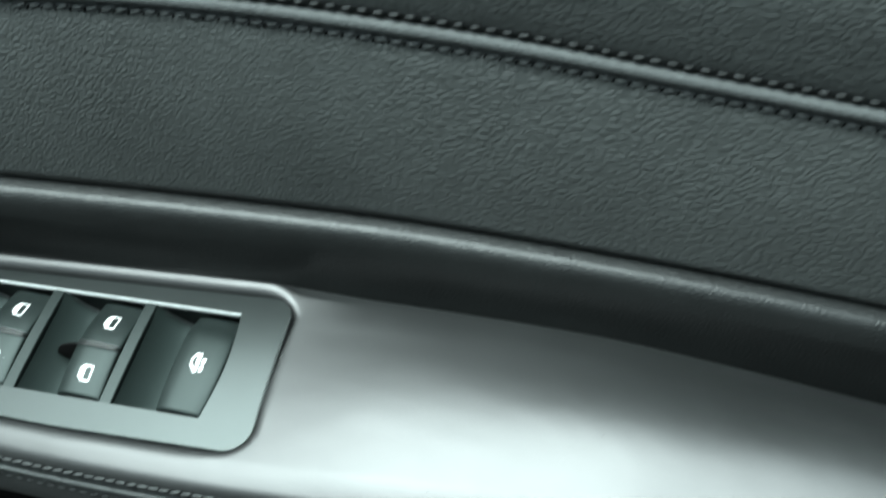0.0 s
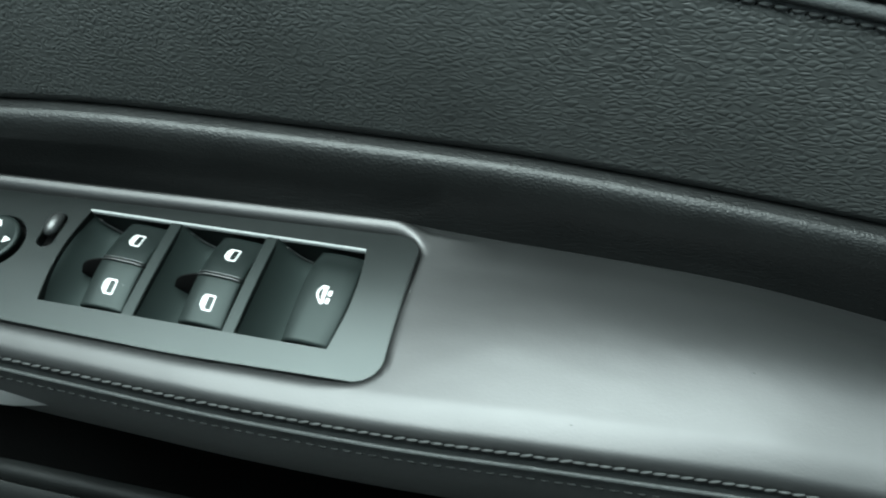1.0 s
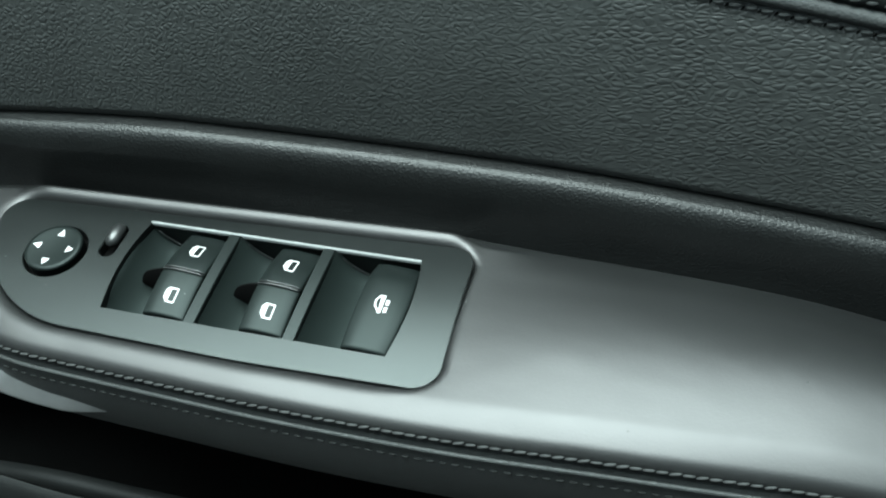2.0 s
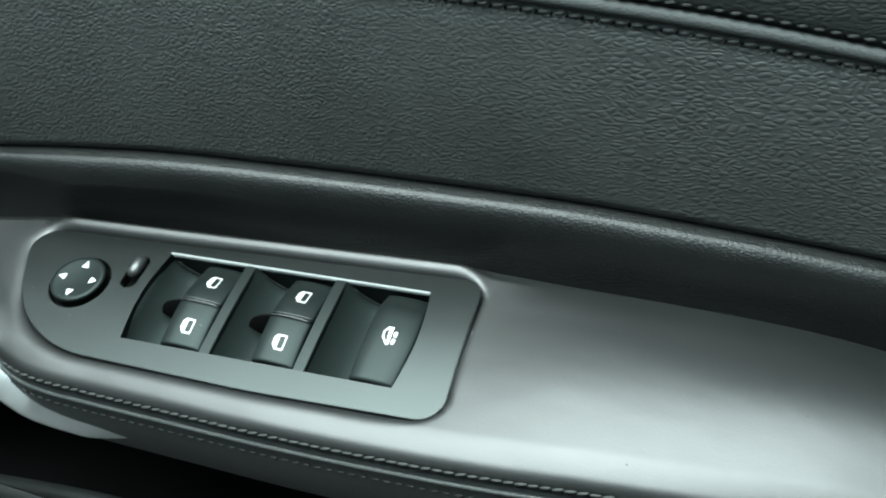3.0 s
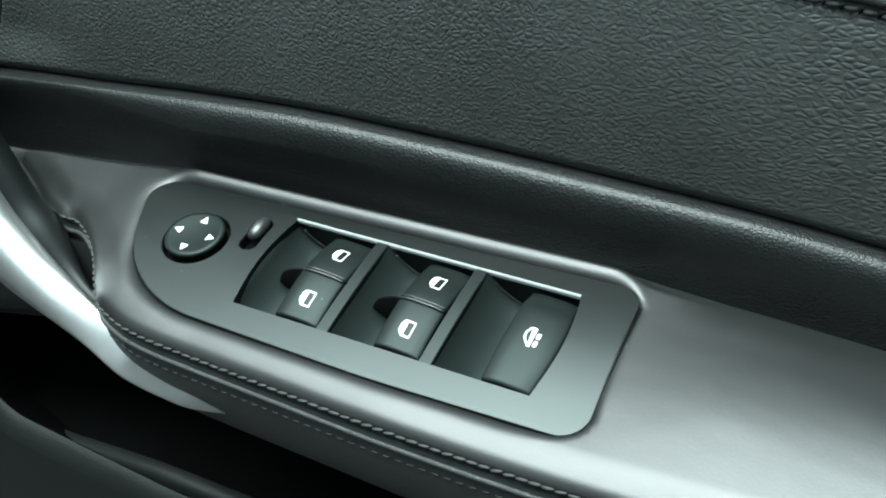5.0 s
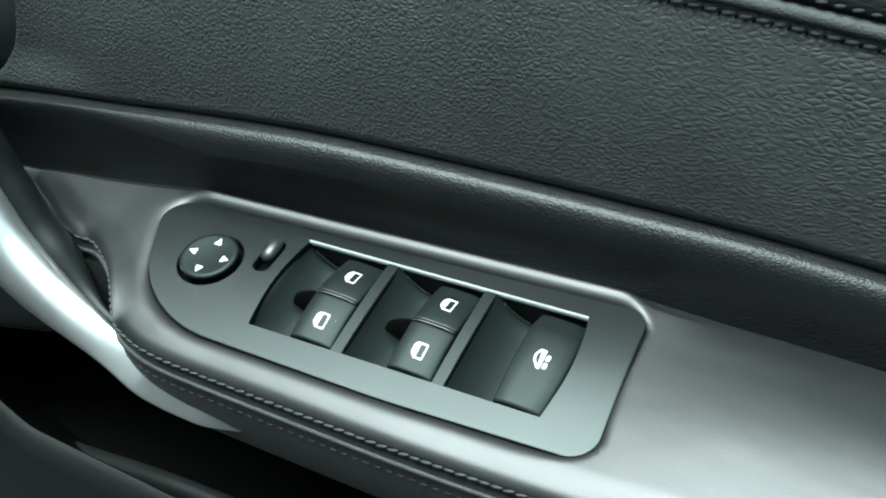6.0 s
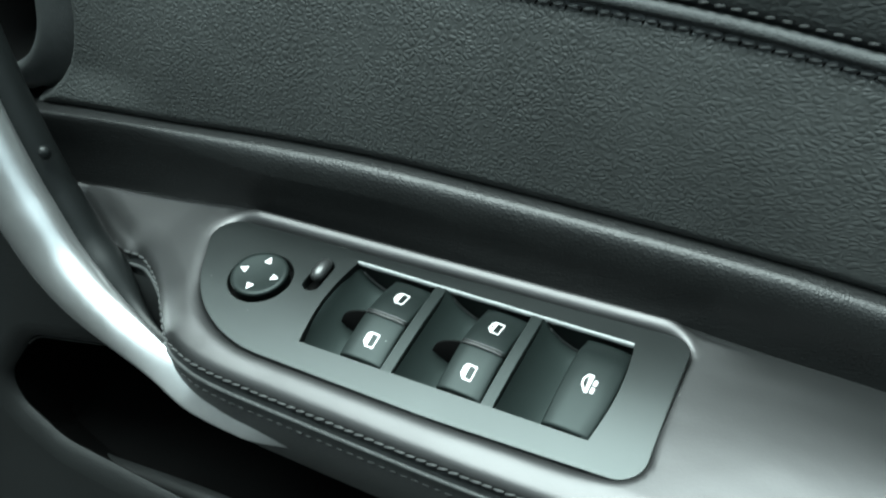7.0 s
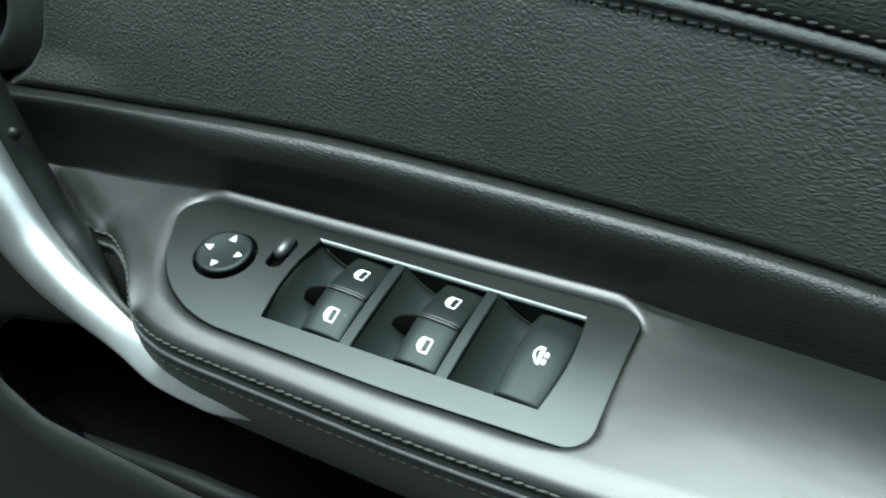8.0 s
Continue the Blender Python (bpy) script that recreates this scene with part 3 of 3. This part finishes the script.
for n, x0 in enumerate(CELLS):
    part("finger_scoop", scoop(x0), SCOOP, panel)
    part("scoop_edge", scoop_edge(x0), GLOSS, panel)
    if n < 2:
        # shaded step between the halves: its darkness is in the colour
        part("web", web(x0), SHADE_BLACK, panel)
        for kind, y0, y1, cy in (("back", 18.0, 35.6, 27.0), ("front", 0.7, 17.2, 8.0)):
            box = (x0 + 14.7, x0 + 28.8, y0, y1)
            b = part("window_button", button(*box, kind), BUTTON, panel, "black rocker button with white window mark")
            h = lambda x, y, box=box, kind=kind: float(cap_z(x, y, *box, kind))  # noqa: E731
            part("window_mark", printed(*window_mark(x0 + 21.8, cy), h), WHITE, b, "white printed window symbol", soft=False)
        for y, z, r in ((17.3, 2.15, 0.34), (18.4, 2.0, 0.26)):
            part("ridge", tube([(x0 + 14.8 + 13.8 * u, y, z + float(cap_z(u, 0, 0, 1, 0, 1, "back") - lift(0)) - 1.9 + float(lift(y))) for u in np.linspace(0, 1, 16)], r, 8), GLOSS, panel)
    else:
        box = (x0 + 14.6, x0 + 28.6, 0.7, 35.4)
        b = part("lock_button", button(*box, "long"), BUTTON, panel, "long black rear window lock button")
        h = lambda x, y, box=box: float(cap_z(box[0] + (x - box[0]) / (1 + 1.8 / 14 * math.sin(math.pi * y / 37)), y, *box, "long"))  # noqa: E731
        cx, cy = x0 + 22.4, 17.2
        out = rounded([(cx - 2.2, cy - 1.0), (cx - 0.3, cy - 3.2), (cx + 0.6, cy - 3.2), (cx + 0.6, cy + 2.9), (cx - 1.4, cy + 2.9), (cx - 2.5, cy + 0.9)], [0.6, 0.3, 0.3, 0.3, 0.5, 0.6], 4)
        line = [(cx - 1.65, cy - 0.7), (cx - 0.55, cy - 2.1), (cx - 0.35, cy - 1.8), (cx - 0.85, cy + 2.2), (cx - 1.2, cy + 2.1), (cx - 1.85, cy + 0.8)]
        part("lock_mark", printed(shaped(out, (cx + 0.6, cy), 0.95, 1.1), [shaped(line, (cx + 0.6, cy), 0.95, 1.1)], h), WHITE, b, "white printed window symbol", soft=False)
        for dy in (-3.0, -0.3):
            sq = rounded([(cx + 1.35, cy + dy), (cx + 2.65, cy + dy), (cx + 2.65, cy + dy + 2.0), (cx + 1.35, cy + dy + 2.0)], [0.3] * 4, 3)
            part("lock_mark", printed(shaped(sq, (cx, cy), 0.85, 1.0), [], h), WHITE, b, soft=False)

# mirror knob: a dished disc on a dark stem, with four arrows
levels = [(9.4, -3.6), (9.6, 0.6), (9.85, 1.2), (9.7, 1.8), (9.2, 2.15), (8.0, 2.1), (5.5, 1.75), (2.5, 1.6), (0.05, 1.55)]
dense = np.linspace(0, 2 * np.pi, 56, endpoint=False)
knob = part("mirror_knob", crowned(sheet([np.column_stack([KNOB[0] + r * np.cos(dense), KNOB[1] + r * np.sin(dense), np.full(56, z)]) for r, z in levels], close=True)), BUTTON, panel, "round black mirror adjuster with four white arrows")
for turn in range(4):
    c, z = math.cos(turn * math.pi / 2), math.sin(turn * math.pi / 2)
    tri = rounded([(4.9, -1.5), (7.6, -0.1), (7.6, 0.1), (4.9, 1.5)], [0.3, 0.08, 0.08, 0.3], 3)
    tri = [(KNOB[0] + c * a - z * b_, KNOB[1] + z * a + c * b_) for a, b_ in tri]
    part("arrow", printed(tri, [], lambda x, y: float(lift(y)) + 1.55 + 0.0074 * ((x - KNOB[0]) ** 2 + (y - KNOB[1]) ** 2), 0.12), WHITE, knob, "white printed arrow", soft=False)

# small slide switch in its slot
u = np.linspace(-1, 1, 18)
nub = np.stack([-9.15 + 0 * u, 28.5 + 4.8 * u, 0.2 + 1.0 * (1 - u**2)], 1)
part("slide_switch", tube(nub, 2.75 * np.sqrt(np.clip(1 - np.abs(u) ** 3, 0.02, 1)), 16, 0.75), GLOSS, panel, "small glossy black mirror fold switch")

# a few specks of dust
rng = random.Random(8)
for x, y, z in ((-22.8, 4.8, 0), (27.8, 7.5, 3.7), (-43.1, 13, 0), (113.4, 24, -0.1), (-8.7, 41.6, 0)):
    r = rng.uniform(0.14, 0.22)
    lump = [(x + r * math.cos(a) * rng.uniform(0.7, 1.5), y + r * math.sin(a) * rng.uniform(0.7, 1.4), z) for a in np.linspace(0, 6.28, 7)[:-1]]
    z += float(lift(y))
    lump = [(a, b_, z) for a, b_, _ in lump]
    part("dust_speck", ([*lump, (x, y, z + 0.18)], [(i, (i + 1) % 6, 6) for i in range(6)]), SPECK, panel, "pale speck of dust")

# ---- grab handle ----
handle = thing("grab_handle", "curved satin silver grab handle with dark inner trim", "door handle")
SPINE = [(-164, 40, 135, 10.4), (-152, 29.5, 102, 10.4), (-139, 20, 68, 10.4), (-126.6, 11.5, 41.2, 10.3), (-116.9, 6.3, 22.4, 10.2), (-110.4, 3.4, 12.2, 10.1), (-101.1, -0.2, -0.3, 9.7), (-89.6, -3.6, -9.4, 9.0), (-78, -7.2, -16, 7.8), (-65, -11.2, -20.8, 6.4), (-52.8, -14.5, -24.4, 5.4), (-41, -17.8, -28.6, 4.7), (-31, -19.9, -29.2, 4.0), (-21, -20.7, -30.5, 3.4), (-12, -21.1, -31.8, 2.5), (2, -19.5, -33.5, 0.4)]
t = np.linspace(0, len(SPINE) - 1, 150)
spine = np.stack([curve(t, [(i, q[n]) for i, q in enumerate(SPINE)]) for n in range(3)], 1)
girth = curve(t, [(i, q[3]) for i, q in enumerate(SPINE)])
FRONT = np.array((0.52, -0.45, 0.73))


ways = np.gradient(spine, axis=0)
ways /= np.linalg.norm(ways, axis=1)[:, None]
beside = np.cross(ways, -FRONT)
beside /= np.linalg.norm(beside, axis=1)[:, None]
beside *= np.sign(beside[60, 0])
spine = spine + beside * (2.6 * smooth((t - 6.6) / 3))[:, None] + FRONT * (3.6 * smooth((t - 7.0) / 5))[:, None]
outer = np.cross(beside, ways)
outer *= np.sign(outer @ FRONT)[:, None]


def swept(line, radius, section):
    """A section (across, outwards) swept along the handle's line; its far facet flattens towards the armrest."""
    n, m = len(line), len(section)
    plain = section.copy()
    plain[:, 1] = np.where(section[:, 1] > 0.2, 0.24 + 0.36 * (section[:, 0] + 0.93), section[:, 1])
    share = 0.9 * smooth((t[:n] - 7.2) / 3.4)
    verts, faces = sheet([p + r * (np.outer(section[:, 0], s) + np.outer((1 - q) * section[:, 1] + q * plain[:, 1], u)) for p, r, s, u, q in zip(line, radius, beside, outer, share)], close=True)
    return [*verts, line[0], line[-1]], faces + [(n * m, (j + 1) % m, j) for j in range(m)] + [(n * m + 1, (n - 1) * m + j, (n - 1) * m + (j + 1) % m) for j in range(m)]


# a rounded back, fullest towards the armrest, over a flat underside
a = np.linspace(np.pi, 0, 19)
RIDGE = np.concatenate([np.stack([np.cos(a), 0.86 * np.sin(a) ** 0.9 * (1 + 0.16 * np.cos(a))], 1), [(0.93, -0.4), (0.7, -0.75), (0.3, -0.9), (-0.3, -0.9), (-0.7, -0.75), (-0.93, -0.4)]])
part("bar", swept(spine, girth, RIDGE), SILVER, handle)
slim = smooth((t - 6.6) / 2.4)
trim_line = (spine + beside * (girth + 1.5 - 2.2 * slim)[:, None] - FRONT * 9.0)[:98]
circle = np.stack([np.cos(dense[::2]), np.sin(dense[::2])], 1)
part("inner_trim", swept(trim_line, 7.8 - 5.2 * slim[:98], circle), DARK, handle, "dark plastic inner side of the handle")
part("cover_cap", tube([(-109 + 0.9 * u, 19, 30 - 2.4 * u) for u in np.linspace(-1, 1, 9)], 2.2 * np.sqrt(1.02 - np.linspace(-1, 1, 9) ** 2), 10), DARK, handle, "small black screw cap")

# ---- door pocket below the armrest ----
pocket = thing("door_pocket", "dark open door pocket with a soft rounded rim", "door pocket")


def pocket_y(z):
    return 0.30 * z + 18


HOLE = anticlockwise(rounded([(420, -118), (420, -46), (-88, -50), (-146, -63), (-171, -95), (-139, -112), (-60, -119)], [10, 10, 60, 17, 14, 30, 150], 10))
levels = [(-9, 0.0), (-7, 0.2), (-4.6, 0.8), (-2.4, 1.8), (-0.9, 3.0), (0, 4.6)]


def stand(mesh):
    """From plan (x, z, depth) on to the pocket's sloping face."""
    v, f = mesh
    return [(p[0], pocket_y(p[1]) + p[2], p[1]) for p in v], f


top_loop = inset(HOLE, -9)
far_loop = np.column_stack([np.clip(inset(HOLE, -240)[:, 0], -400, 430), np.clip(inset(HOLE, -240)[:, 1], -340, -14)])
part("pocket_panel", stand(sheet([np.column_stack([far_loop + u * (top_loop - far_loop), 0 * far_loop[:, 0]]) for u in (0, 0.5, 0.85, 1)], close=True)), PANEL, pocket)
part("rim", stand(wall_of(HOLE, levels)), PANEL, pocket)


def sunk(by, drop):
    """The hole's outline, with its lower edge lowered inside the pocket."""
    loop = inset(HOLE, by)
    return np.column_stack([loop[:, 0], loop[:, 1] - drop * smooth((-90 - loop[:, 1]) / 14)])


deep_rows = [np.column_stack([sunk(by, drop), np.full(len(HOLE), depth)]) for by, drop, depth in ((0, 0, 4.5), (-0.5, 1, 6), (-1, 14, 9), (-2, 30, 30), (-2, 30, 75))]
# the lining's colour carries the shade inside the pocket
part("lining", stand(joined(sheet(deep_rows, close=True), filled([sunk(-2, 30)], 75))), SHADE_BLACK, pocket, "pocket lining with shade put into its colour", soft=False)
bead = inset(HOLE, 0.3)
bead = bead[(bead[:, 0] < -60) & (bead[:, 1] > -80)]
bead = np.column_stack([bead, np.full(len(bead), 4.0)])
part("rim_edge", stand(tube(bead, 0.5, 6, up=(0.01, 0.02, 1))), GLOSS, pocket, "thin glossy edge inside the pocket rim")
seam_line = [(-176 + 38 * u, 0, 2 - 24.5 * u + 2.0 * math.sin(math.pi * u)) for u in np.linspace(0, 1, 24)]
part("seam", tube([(x, pocket_y(z) - 0.1, z) for x, _, z in seam_line], 0.5, 6), GLOSS, pocket, "thin seam in the pocket panel")
lx = np.linspace(-170, 380, 100)
fall = 18 * smooth((-60 - lx) / 100)
lip = [np.stack([lx, y + 0.2 * fall, z - fall + 0.6 * np.sin(lx / 40)], 1) for y, z in ((-1, -124.6), (-3, -123.9), (-5.2, -124.0), (-6.9, -125), (-8, -127), (-9, -132), (-10, -146))]
part("inner_lip", sheet(lip), PANEL, pocket, "soft edge of the inner pocket wall")

# ---- recess of the inner door handle ----
recess = thing("handle_recess", "dark recess of the inner door handle with a smooth bezel", "door handle recess")


def lean(mesh):
    v, f = mesh
    return [(p[0], wall_y(p[0], max(p[1], 23)) + p[2], max(p[1], 23)) for p in v], f


part("bezel", lean(wall_of(CUP, [(-26, 16), (-20, 11.5), (-15, 7.6), (-11, 4.6), (-7, 1.7), (-4.5, 0.6), (-2.6, 0.0), (-1.2, -0.1), (0, 0.6), (0.4, 3)])), FACE, recess)
# near-black colour stands in for the shade within the cup
part("cup", lean(joined(wall_of(CUP, [(0.4, 2.5), (2, 20), (6, 48)]), filled([inset(CUP, 6)], 48))), SHADE_BLACK, recess)

# ---- what closes the place: ground, and the dark cabin behind the camera ----


def slab(name, label, category, corners, thick, surface):
    v = [Vector(c) for c in corners]
    n = (v[1] - v[0]).cross(v[3] - v[0]).normalized() * thick
    me = [tuple(p) for p in v] + [tuple(p - n) for p in v]
    ob = part(name, (me, [(0, 1, 2, 3), (7, 6, 5, 4), (0, 4, 5, 1), (1, 5, 6, 2), (2, 6, 7, 3), (3, 7, 4, 0)]), surface, soft=False)
    return tagged(ob, label, category, kind="structure")


slab("ground", "grey asphalt ground under the open door", "ground", [(-3e5, -3e5, -750), (3e5, -3e5, -750), (3e5, 3e5, -750), (-3e5, 3e5, -750)], 20, ASPHALT)
slab("wall_cabin", "dark cabin side beyond the camera", "wall", [(1100, -560, -700), (-1600, -560, -700), (-1600, -560, 540), (1100, -560, 540)], 60, SHADE_BLACK)
slab("wall_street", "plain grey wall beyond the door", "wall", [(-1500, 950, -750), (2500, 950, -750), (2500, 950, 300), (-1500, 950, 300)], -60, ASPHALT)
slab("wall_front", "dark plain front end of the cabin", "wall", [(-1150, -560, -750), (-1150, 950, -750), (-1150, 950, 1400), (-1150, -560, 1400)], -60, SHADE_BLACK)
slab("wall_rear", "dark plain rear side of the door opening", "wall", [(900, 950, -750), (900, -560, -750), (900, -560, 480), (900, 950, 480)], -60, SHADE_BLACK)
